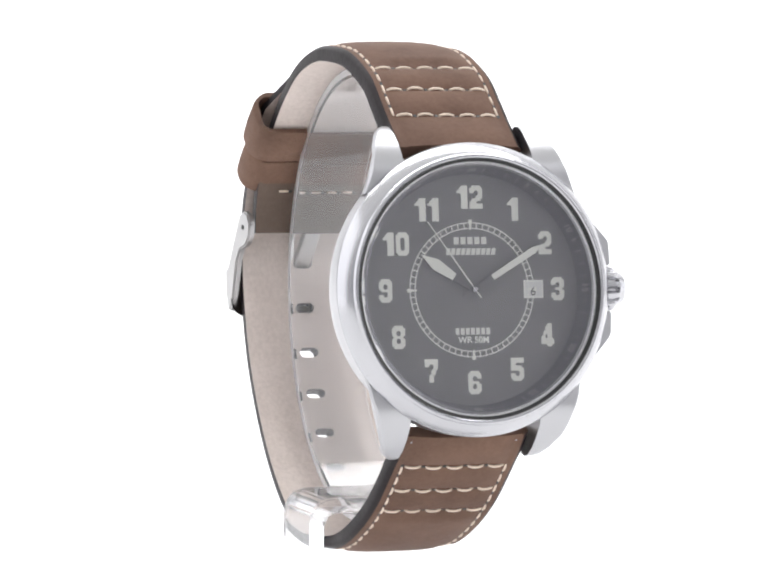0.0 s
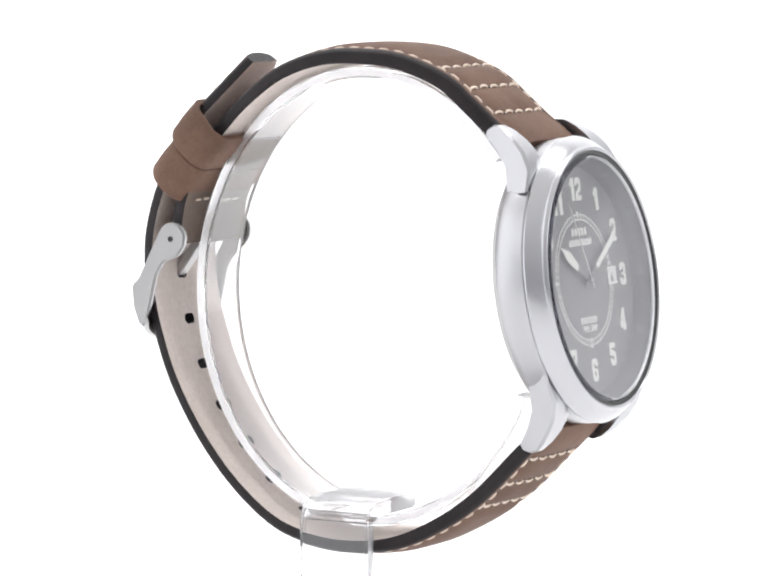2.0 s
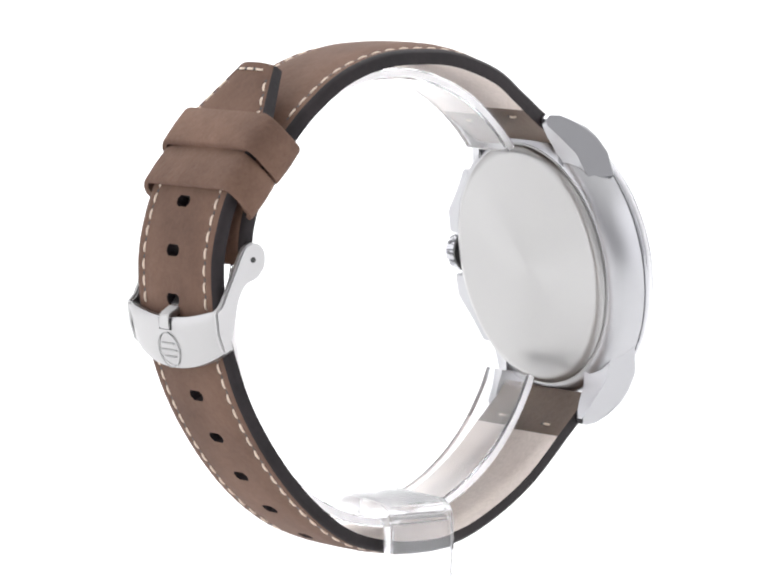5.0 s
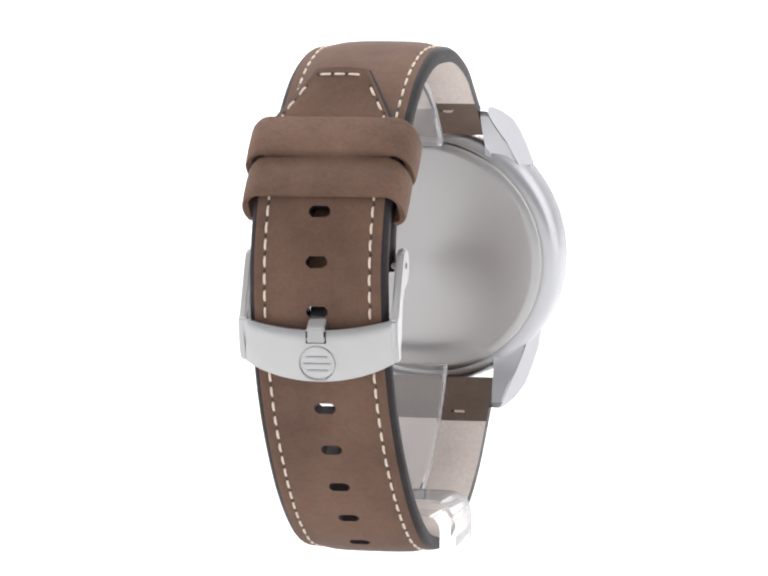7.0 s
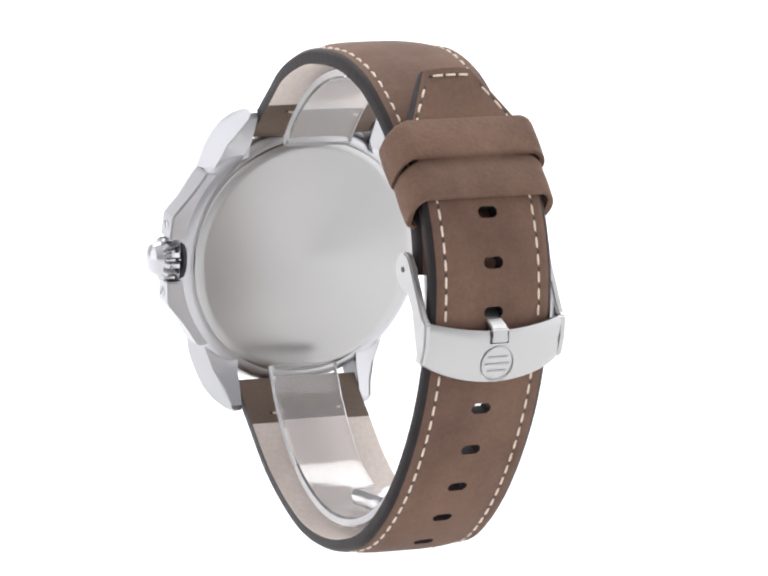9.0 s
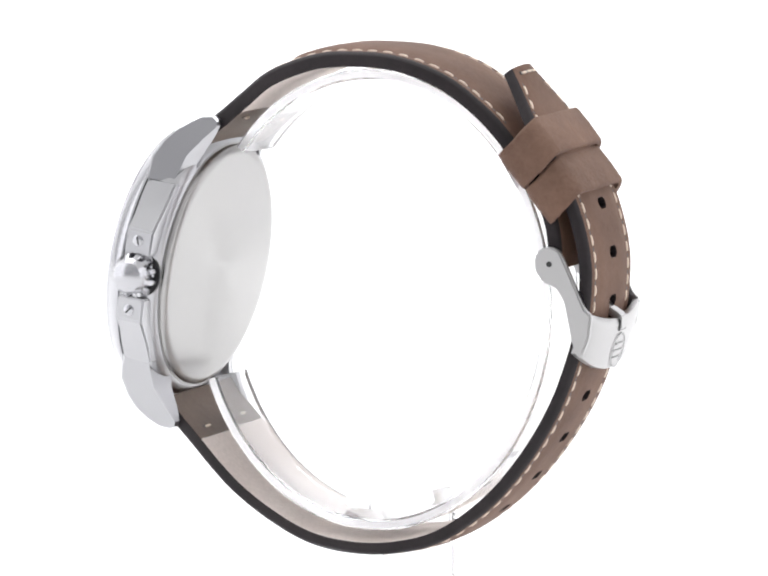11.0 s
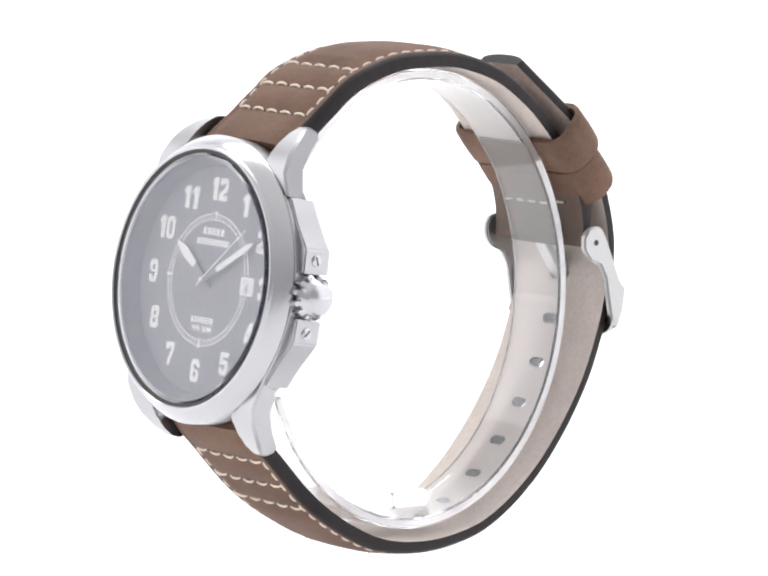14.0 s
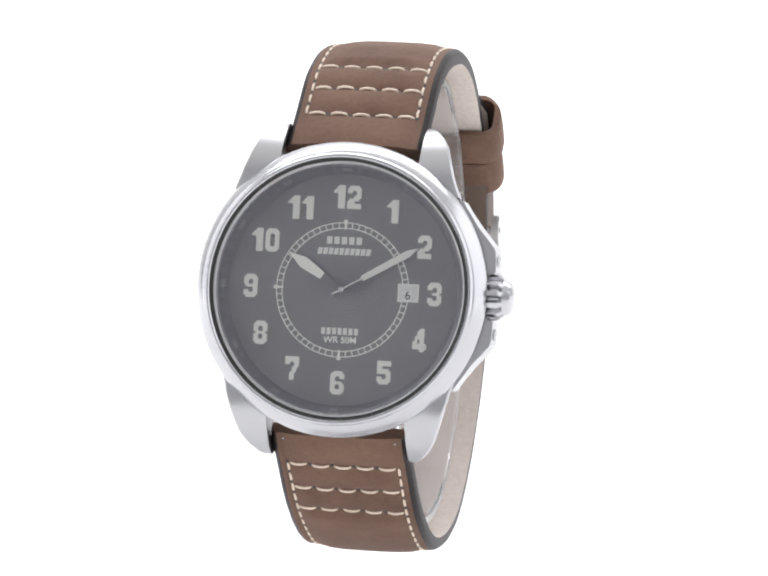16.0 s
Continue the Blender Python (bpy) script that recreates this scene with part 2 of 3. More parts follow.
def build_guard():
    pts = [(17.7 * math.cos(radians(a)), 17.7 * math.sin(radians(a))) for a in range(-48, 49, 8)] + [(16.4, 13.4), (17.6, 11.6), (19.1, 9.7), (20.6, 8.0), (21.7, 6.7), (21.9, 3.25), (19.4, 3.25), (19.4, -3.25), (21.9, -3.25), (21.7, -6.7), (20.6, -8.0), (19.1, -9.7), (17.6, -11.6), (16.4, -13.4)]
    bm = bmesh.new()
    lo = [bm.verts.new(Vector((x, y, -4.35)) * MM) for x, y in pts]
    hi = [bm.verts.new(Vector((x - (0.25 if x > 18 else 0), y, -0.05)) * MM) for x, y in pts]
    bm.faces.new(lo)
    bm.faces.new(hi)
    for k in range(len(pts)):
        j = (k + 1) % len(pts)
        bm.faces.new((lo[k], lo[j], hi[j], hi[k]))
    bmesh.ops.recalc_face_normals(bm, faces=bm.faces)
    bmesh.ops.bevel(bm, geom=list(bm.edges), offset=0.22 * MM, segments=2, affect="EDGES", clamp_overlap=True)
    guard = case_part("crown_guard", bm, BRUSHED, "steel crown guard with two shoulders", angle=30)
    for y in (5.15, -5.15):
        bm = lathe([(0, 0.0), (0.75, 0.0), (0.82, 0.1), (0.82, 0.35), (0.72, 0.42), (0.2, 0.42), (0, 0.42)], 20)
        screw = part("screw", bm, POLISHED, guard, "slotted steel screw head")
        screw.matrix_local = Matrix.Translation(Vector((21.42, y, -2.1)) * MM) @ pose(0, 0, 0, 0, 90, 0)
        # black bar on the head draws the dark of the slot, which isn't cut
        slot = block(-0.12, 0.12, -0.62, 0.62, 0.40, 0.435)
        slot.transform(Matrix.Translation(Vector((21.42, y, -2.1)) * MM) @ pose(0, 0, 0, 0, 90, 0) @ pose(0, 0, 0, 0, 0, 20 if y > 0 else -40))
        part("screw_slot", slot, BLACK, guard)


def build_crown():
    bm = bmesh.new()
    steps, teeth = 120, 12
    prof = [(1.6, 0.0), (2.5, 0.0), (3.05, 0.25), (3.25, 0.6), (3.25, 2.1), (3.0, 2.5), (2.7, 2.75), (2.5, 3.2), (2.15, 3.8), (1.2, 4.2), (0.0, 4.35)]
    rings = []
    for r, h in prof:
        if r == 0:
            rings.append([bm.verts.new((0, 0, h * MM))])
            continue
        ring = []
        for k in range(steps):
            a = 2 * math.pi * k / steps
            cut = 0.75 if 0.2 < h < 2.55 and (k % (steps // teeth)) in (1, 2, 3) else 0.35 if 0.2 < h < 2.55 and (k % (steps // teeth)) in (0, 4) else 0.0
            ring.append(bm.verts.new(((r - cut) * MM * math.cos(a), (r - cut) * MM * math.sin(a), h * MM)))
        rings.append(ring)
    bm.faces.new(rings[0])
    for a, b in zip(rings, rings[1:]):
        for k in range(steps):
            j = (k + 1) % steps
            if len(b) == 1:
                bm.faces.new((a[k], a[j], b[0]))
            else:
                bm.faces.new((a[k], a[j], b[j], b[k]))
    # black disc added behind the crown to draw the shade of its recess
    ring = lathe([(0, -0.25), (3.4, -0.25), (3.4, 0.25), (0, 0.2)], 40)
    ring.transform(CASE @ Matrix.Translation(Vector((19.7, 0, -2.1)) * MM) @ pose(0, 0, 0, 0, 90, 0))
    part("crown_gap_shade", ring, BLACK, watch)
    crown = part("crown", bm, POLISHED, watch, "fluted steel crown with a domed end", angle=30)
    crown.matrix_local = CASE @ Matrix.Translation(Vector((20.05, 0, -2.1)) * MM) @ pose(0, 0, 0, 0, 90, 0)


def text_mesh(words, size, bold=0.0, thick=0.06, squeeze=1.0):
    """A mesh of words, centred, size in millimetres, in the built-in font."""
    cu = bpy.data.curves.new("words", "FONT")
    cu.body, cu.size, cu.align_x, cu.align_y = words, 1.0, "CENTER", "CENTER"
    cu.offset, cu.extrude, cu.resolution_u = bold, 0.0, 3
    ob = bpy.data.objects.new("words", cu)
    scene.collection.objects.link(ob)
    bpy.context.view_layer.update()
    me = bpy.data.meshes.new_from_object(ob)
    bpy.data.objects.remove(ob)
    bm = bmesh.new()
    bm.from_mesh(me)
    bpy.data.meshes.remove(me)
    xs, ys = [v.co.x for v in bm.verts], [v.co.y for v in bm.verts]
    mid = Vector(((min(xs) + max(xs)) / 2, (min(ys) + max(ys)) / 2, 0))
    tall = max(ys) - min(ys)
    bm.transform(Matrix.Diagonal((size * squeeze / tall * MM, size / tall * MM, 1, 1)) @ Matrix.Translation(-mid))
    g = bmesh.ops.extrude_face_region(bm, geom=list(bm.faces))
    bmesh.ops.translate(bm, verts=[v for v in g["geom"] if isinstance(v, bmesh.types.BMVert)], vec=(0, 0, thick * MM))
    return bm


DIGITS = {
    "0": ".####. ###### ##..## ##..## ##..## ##..## ##..## ###### .####.",
    "1": "..### .#### ##### ..### ..### ..### ..### ..### ..###",
    "2": ".####. ###### ##..## ....## ...### .####. ###... ###### ######",
    "3": ".####. ###### ##..## ....## ..###. ....## ##..## ###### .####.",
    "4": "...##. ..###. ..###. .####. .#.##. ##.##. ###### ###### ...##.",
    "5": "###### ###### ##.... #####. ###### ....## ##..## ###### .####.",
    "6": ".####. ###### ##..## ##.... #####. ##..## ##..## ###### .####.",
    "7": "###### ###### ##..## ....## ...##. ...##. ..##.. ..##.. ..##..",
    "8": ".####. ###### ##..## ##..## .####. ##..## ##..## ###### .####.",
    "9": ".####. ###### ##..## ##..## .##### ....## ##..## ###### .####.",
}


def block_numeral(digits, tall):
    """Square-cut numerals on a fine grid, corners clipped, centred."""
    cell = tall / 9
    wide = sum(len(DIGITS[d].split()[0]) for d in digits) + len(digits) - 1
    bm = bmesh.new()
    seen = {}

    def v(i, j):
        if (i, j) not in seen:
            seen[i, j] = bm.verts.new(Vector(((i / 2 - wide / 2) * cell * 0.9, (4.5 - j / 2) * cell, 0.09)) * MM)
        return seen[i, j]
    left = 0
    for d in digits:
        rows = DIGITS[d].split()
        w = len(rows[0])

        def on(c, r):
            return 0 <= r < 9 and 0 <= c < w and rows[r][c] == "#"
        for r in range(9):
            for c in range(w):
                x, y = 2 * (left + c), 2 * r
                a = [(x, y), (x + 1, y), (x + 2, y), (x + 2, y + 1), (x + 2, y + 2), (x + 1, y + 2), (x, y + 2), (x, y + 1)]
                if on(c, r):
                    bm.faces.new([v(*q) for q in a])
                else:
                    # fill the inner corner where two neighbours meet
                    for (dc, dr), tri in (((-1, -1), (7, 0, 1)), ((1, -1), (1, 2, 3)), ((1, 1), (3, 4, 5)), ((-1, 1), (5, 6, 7))):
                        if on(c + dc, r) and on(c, r + dr):
                            bm.faces.new([v(*a[k]) for k in tri])
        left += w + 1
    g = bmesh.ops.extrude_face_region(bm, geom=list(bm.faces))
    bmesh.ops.translate(bm, verts=[q for q in g["geom"] if isinstance(q, bmesh.types.BMVert)], vec=(0, 0, 0.12 * MM))
    return bm


def build_dial():
    dial = case_part("dial", lathe([(0, 0.1), (16.9, 0.1), (16.9, -0.3), (0, -0.3)]), DIAL, "charcoal dial with large pale numerals")
    dial.matrix_local = CASE @ Matrix.Translation((0, 0, -0.4 * MM))
    for n in range(1, 13):
        a = radians(30 * n)
        bm = block_numeral(str(n), 3.3)
        bm.transform(Matrix.Translation(Vector((13.2 * math.sin(a), 13.1 * math.cos(a), 0)) * MM))
        part("numeral", bm, LUME, dial, smooth=False)
    # railway ring
    for r in (9.54, 8.76):
        part("ring_line", lathe([(r, 0.08), (r, 0.13), (r - 0.14, 0.13), (r - 0.14, 0.08)], 120, closed=True), PRINT, dial, smooth=False)
    for k in range(60):
        bm = block(-0.07, 0.07, 8.76, 9.42, 0.08, 0.128)
        bm.transform(pose(0, 0, 0, 0, 0, 6 * k))
        part("ring_tick", bm, PRINT, dial, smooth=False)
    for k in range(4):
        bm = prism([(-0.3, 9.9), (0.3, 9.9), (0.06, 8.4), (-0.06, 8.4)], 0.085, 0.15, "xy")
        bm.transform(pose(0, 0, 0, 0, 0, 90 * k))
        part("quarter_mark", bm, LUME, dial, smooth=False)
    # maker's marks as plain bars, five and ten strokes; a third line below of seven
    def bars(count, x0, x1, y, tall, lean=0.0, w=0.72):
        step = (x1 - x0) / count
        for k in range(count):
            x = x0 + step * k
            part("bar", prism([(x, y - tall / 2), (x + step * w, y - tall / 2), (x + step * w + lean, y + tall / 2), (x + lean, y + tall / 2)], 0.08, 0.14, "xy"), BARINK, dial, smooth=False)
    bars(5, -2.6, 2.7, 6.95, 1.05)
    bars(10, -3.9, 3.8, 5.4, 0.95, 0.2, 0.8)
    bars(7, -2.7, 2.8, -5.85, 0.95)
    bm = text_mesh("WR 50M", 0.95, 0.02, 0.06, 1.0)
    bm.transform(Matrix.Translation(Vector((0, -7.05, 0.08)) * MM))
    part("lettering", bm, PRINT, dial, smooth=False)
    # date window
    part("date_disc", block(8.15, 10.75, -1.05, 1.05, 0.06, 0.13), WHITE, dial, smooth=False)
    for x0, x1, y0, y1 in ((7.95, 10.95, 1.05, 1.28), (7.95, 10.95, -1.28, -1.05), (7.95, 8.15, -1.05, 1.05), (10.75, 10.95, -1.05, 1.05)):
        part("date_frame", block(x0, x1, y0, y1, 0.08, 0.2), PRINT, dial, smooth=False)
    bm = text_mesh("6", 1.2, 0.0, 0.05)
    bm.transform(Matrix.Translation(Vector((9.4, -0.3, 0.12)) * MM))
    part("date_numeral", bm, BLACK, dial, smooth=False)
    # minute scale on the flange
    slope = math.degrees(math.atan2(2.52, 1.3))
    for k in range(60):
        long = k % 5 == 0
        if long:
            bm = text_mesh(str(k or 60), 1.0, 0.0, 0.03)
        else:
            bm = block(-0.06, 0.06, -0.42, 0.42, 0.0, 0.03)
        bm.transform(pose(0, 0, 0, 0, 0, -6 * k) @ Matrix.Translation(Vector((0, 16.92, 1.34)) * MM) @ pose(0, 0, 0, slope, 0, 0))
        part("minute_mark", bm, FAINT, dial, smooth=False)


def hand(name, outline, z, mat, angle, label):
    bm = prism(outline, 0.0, 0.14, "xy", 0.03, 1)
    ob = part(name, bm, mat, watch, label, smooth=False)
    ob.matrix_local = CASE @ Matrix.Translation((0, 0, z * MM)) @ pose(0, 0, 0, 0, 0, -angle)
    return ob


def build_hands():
    h = hand("hour_hand", [(-0.55, 3.4), (0.55, 3.4), (0.85, 6.7), (0.0, 9.4), (-0.85, 6.7)], 0.2, LUME, 302.5, "short hour hand filled with pale paint")
    part("hand_stem", prism([(-0.32, -1.8), (0.32, -1.8), (0.4, 3.5), (-0.4, 3.5)], -0.02, 0.1, "xy"), DIAL, h, smooth=False)
    m = hand("minute_hand", [(-0.42, 3.3), (0.42, 3.3), (0.5, 10.8), (0.0, 12.4), (-0.5, 10.8)], 0.5, LUME, 59.5, "long minute hand filled with pale paint")
    part("hand_stem", prism([(-0.26, -2.0), (0.26, -2.0), (0.34, 3.4), (-0.34, 3.4)], -0.02, 0.1, "xy"), DIAL, m, smooth=False)
    s = hand("second_hand", [(-0.09, -1.5), (0.09, -1.5), (0.06, 11.9), (-0.06, 11.9)], 0.85, PRINT, 0, "thin pale sweep second hand")
    part("hub", lathe([(0, -0.9), (0.42, -0.9), (0.42, 0.2), (0.3, 0.3), (0, 0.3)], 24), POLISHED, s)
    return s


# ---- strap ----
UPPER = Line([(-25.6, 19.4), (-23.6, 21.0), (-21.3, 22.7), (-17.8, 25.6), (-13.6, 28.8), (-6.8, 31.3), (-0.8, 31.9), (6.0, 31.5), (12.9, 29.2), (18.4, 25.4), (22.2, 21.7), (26.4, 16.5), (29.3, 11.0), (30.3, 6.5), (30.3, 3.0)])
LOWER = Line([(-31.0, -19.6), (-29.3, -22.0), (-26.8, -24.6), (-20.2, -31.3), (-13.5, -35.9), (-6.9, -38.8), (0.3, -39.7), (7.1, -39.0), (13.4, -36.8), (20.2, -31.6), (25.9, -24.9), (30.5, -17.2), (33.3, -9.8), (34.6, -4.5), (35.1, 0.5), (34.9, 5.0), (33.5, 10.5), (31.5, 15.0), (28.9, 19.6), (25.3, 24.9), (21.2, 30.6)])
HOLES = [LOWER.nearest(y, z) for y, z in ((20.45, -34.5), (25.1, -28.9), (29.1, -22.75), (32.7, -16.5), (36.5, -2.4), (36.5, 4.8), (34.4, 11.7))]
HOLES.append(HOLES[0] - 7.3)
HOLES.append((HOLES[3] + HOLES[4]) / 2)
ROWS_UP = [UPPER.nearest(*p) for p in ((-21.4, 24.3), (-17.2, 27.6), (-12.7, 30.4))]
ROWS_LOW = [LOWER.nearest(*p) + 0.4 for p in ((-28.3, -24.9), (-24.3, -28.6), (-20.6, -32.0))]
SEAM = 8.1


def seam_at(line, s, tail):
    return min(SEAM - 0.6 * min(s / 70, 1), strap_width(line, s, tail) - 1.3)


def strap_width(line, s, tail):
    w = 9.8
    if tail:
        left = line.length - s
        if left < 10.0:
            w = 4.2 + (w - 4.2) * max(left, 0) / 10.0
    else:
        w -= 0.2 * min(s / line.length, 1)
    return w


def strap_thick(line, s, tail):
    if tail:
        return 2.15 - 0.35 * min(s / 70, 1)
    return 2.5 - 0.5 * min(s / line.length, 1)


def pads(s, rows):
    """Puffed leather between the stitched cross rows."""
    first, last = min(rows), max(rows)
    if s < first:
        return 0.6 * math.sin(math.pi * min(max((s + 1) / (first + 1), 0), 1)) ** 0.6
    for a, b in zip(sorted(rows), sorted(rows)[1:]):
        if s <= b:
            return 0.6 * math.sin(math.pi * (s - a) / (b - a)) ** 0.6
    return 0.85 * min((s - last) / 2.0, 1) * max(0.4, 1 - (s - last) / 60)


def twist(x, y):
    """The buckled side of the strap sits a little askew."""
    f = min(max((y - 4) / 20, 0), 1)
    return 0.055 * x * f * f * (3 - 2 * f)


def surface(line, s, x, tail, rows, side=1):
    """A point of the strap's outer (1) or inner (-1) face."""
    p, d = line.at(s), line.way(s)
    out = np.array((-d[1], d[0]))
    out = out * line.turn
    t = strap_thick(line, s, tail) / 2
    w = strap_width(line, s, tail)
    n = t
    if side > 0:
        a = abs(x)
        if a > w - 1.1:
            n -= 0.65 * ((a - w + 1.1) / 1.1) ** 2
        seam = seam_at(line, s, tail)
        n += pads(s, rows) * max(0.0, 1 - (a / seam) ** 4)
        n -= 0.12 * math.exp(-((a - seam) / 0.3) ** 2)
    q = p + out * n * side
    return Vector((x, q[0] + twist(x, q[0]), q[1])) * MM, out


UPPER.turn, LOWER.turn = 1, -1


def build_strap(name, line, tail, rows, holes, brown_inside, label):
    step = 0.55
    ss = set(np.round(np.arange(0, line.length + 1e-6, step), 3)) | {round(line.length, 3)}
    for h in holes:
        ss = {s for s in ss if abs(s - h) > 1.05} | {h - 0.8, h + 0.8}
    for r in rows:
        ss |= {r}
    ss = sorted(ss)
    fr = [-1, -0.985, -0.96, -0.925, -0.86, -0.82, -0.78, -0.6, -0.4, -0.155, 0.155, 0.4, 0.6, 0.78, 0.82, 0.86, 0.925, 0.96, 0.985, 1]
    bm = bmesh.new()
    top, bot = [], []
    for s in ss:
        w = strap_width(line, s, tail)
        top.append([bm.verts.new(surface(line, s, f * w, tail, rows, 1)[0]) for f in fr])
        bot.append([bm.verts.new(surface(line, s, f * w, tail, rows, -1)[0]) for f in fr])

    def face(v, m):
        bm.faces.new(v).material_index = m
    c = fr.index(-0.155)
    for k in range(len(ss) - 1):
        mid = (ss[k] + ss[k + 1]) / 2
        in_hole = any(abs(mid - h) < 0.8 for h in holes)
        for j in range(len(fr) - 1):
            if in_hole and j == c:
                continue
            edge = j in (0, 1, 2, len(fr) - 2, len(fr) - 3, len(fr) - 4)
            face((top[k][j], top[k][j + 1], top[k + 1][j + 1], top[k + 1][j]), 1 if edge else 0)
            face((bot[k][j], bot[k + 1][j], bot[k + 1][j + 1], bot[k][j + 1]), 3 if brown_inside(mid) else 2)
        for j in (0, len(fr) - 1):
            face((top[k][j], top[k + 1][j], bot[k + 1][j], bot[k][j]), 1)
        if in_hole:
            for j in (c, c + 1):
                face((top[k][j], top[k + 1][j], bot[k + 1][j], bot[k][j]), 1)
            for q in (k, k + 1):
                face((top[q][c], top[q][c + 1], bot[q][c + 1], bot[q][c]), 1)
    for h in holes:
        cut = 0.5
        for es in (-1, 1):
            for ex in (-1, 1):
                w = strap_width(line, h, tail) * 0.155
                spots = ((h + es * 0.8, ex * w), (h + es * (0.8 - cut), ex * w), (h + es * 0.8, ex * (w - cut)))
                up_, low_ = ([bm.verts.new(surface(line, a, x, tail, rows, k)[0]) for a, x in spots] for k in (1, -1))
                face(up_, 0)
                face(low_, 2)
                face((up_[1], up_[2], low_[2], low_[1]), 1)
    for q in (0, len(ss) - 1):
        for j in range(len(fr) - 1):
            face((top[q][j], top[q][j + 1], bot[q][j + 1], bot[q][j]), 0 if q == 0 else 1)
    return part(name, bm, [BROWN, DARK, LINING, FLAP], watch, label, angle=50)


def stitch_data(length, thick, bow):
    bm = bmesh.new()
    rings = []
    for u, r, h in ((-0.5, 0.5, -0.22), (-0.38, 0.92, 0.0), (-0.15, 1.0, 0.08), (0.15, 1.0, 0.08), (0.38, 0.92, 0.0), (0.5, 0.5, -0.22)):
        side = bow * (1 - (2 * u) ** 2)
        rings.append([bm.verts.new(Vector((u * length, side + r * thick / 2 * math.cos(a), h + r * thick / 2 * math.sin(a))) * MM) for a in (math.pi / 3 * k for k in range(6))])
    bm.faces.new(rings[0])
    bm.faces.new(rings[-1])
    for a, b in zip(rings, rings[1:]):
        for k in range(6):
            bm.faces.new((a[k], a[(k + 1) % 6], b[(k + 1) % 6], b[k]))
    # black disc laid on the leather draws the dark of the needle hole
    hole = [bm.verts.new(Vector((length * 0.5 + 0.2 + 0.28 * math.cos(a), 0.3 * math.sin(a), 0.03)) * MM) for a in (math.pi / 4 * k for k in range(8))]
    rim = [bm.verts.new(v.co + Vector((0, 0, -0.3 * MM))) for v in hole]
    dark = [bm.faces.new(hole), bm.faces.new(rim)] + [bm.faces.new((hole[k], hole[(k + 1) % 8], rim[(k + 1) % 8], rim[k])) for k in range(8)]
    bmesh.ops.recalc_face_normals(bm, faces=bm.faces)
    for f in bm.faces:
        f.smooth = True
    for f in dark:
        f.smooth, f.material_index = False, 1
    me = bpy.data.meshes.new("stitch")
    bm.to_mesh(me)
    bm.free()
    me.materials.append(THREAD)
    me.materials.append(BLACK)
    return me


SHORT, LONG = stitch_data(1.8, 0.38, 0.07), stitch_data(2.75, 0.42, 0.3)


def lay_stitch(data, strap, a, b, out, lift=0.03):
    """A stitch from a to b, its top towards out."""
    x = (b - a).normalized()
    n = (out - x * out.dot(x)).normalized()
    y = n.cross(x)
    m = Matrix((x, y, n)).transposed().to_4x4()
    m.translation = (a + b) / 2 + n * lift * MM
    ob = new("stitch", data)
    ob.parent = strap
    ob.matrix_local = m


def stitch_strap(strap, line, tail, rows, gaps, end):
    pitch = 2.35
    def point(s, x):
        p, out = surface(line, s, x, tail, rows, 1)
        return p, Vector((0, out[0], out[1]))
    for side in (-1, 1):
        s = min(rows) + 0.2
        while s + pitch < end:
            if not any(a < s + 1 < b for a, b in gaps):
                w0, w1 = (seam_at(line, q, tail) for q in (s, s + 1.7))
                a, out = point(s, side * w0)
                lay_stitch(SHORT, strap, a, point(s + 1.7, side * w1)[0], out)
            s += pitch
    for r in rows:
        for k in range(5):
            x = -SEAM + 0.25 + 2 * SEAM / 5 * k
            bend = random.uniform(-0.12, 0.12)
            a, out = point(r + bend, x)
            b = point(r + bend, x + 2.75)[0]
            lay_stitch(LONG, strap, b if tail else a, a if tail else b, out)
    if tail:
        q = line.length - 1.2
        for k in range(3):
            a, out = point(q, -2.9 + 2.05 * k)
            lay_stitch(SHORT, strap, a, point(q, -2.9 + 2.05 * k + 1.7)[0], out)


def build_straps():
    pin = UPPER.length
    fold = UPPER.nearest(27.2, 15.2)
    up = build_strap("strap_short_piece", UPPER, False, ROWS_UP, [], lambda s: s < 8.5 or s > fold, "brown nubuck strap piece, padded and cross-stitched near the case")
    low = build_strap("strap_long_piece", LOWER, True, ROWS_LOW, HOLES, lambda s: s < 8.5, "brown nubuck strap piece with punched holes and pointed end")
    stitch_strap(up, UPPER, False, ROWS_UP, [], UPPER.nearest(22.0, 22.0))
    between = LOWER.nearest(29.5, 17.5)  # the strap is covered between the keepers
    stitch_strap(low, LOWER, True, ROWS_LOW, [(HOLES[4] - 7.5, HOLES[4] - 0.5), (between - 2.5, between + 2.5)], LOWER.length - 1.4)
    # stitch line across the folded lining
    for strap, line, s in ((up, UPPER, fold + 6.0), (up, UPPER, 6.5), (low, LOWER, 6.5)):
        for k in (range(5) if s > 10 else (0, 4)):
            x = -6.2 + 2.6 * k
            a, out = surface(line, s, x, line is LOWER, ROWS_UP, -1)
            lay_stitch(SHORT, strap, a, surface(line, s, x + 1.7, line is LOWER, ROWS_UP, -1)[0], -Vector((0, out[0], out[1])))


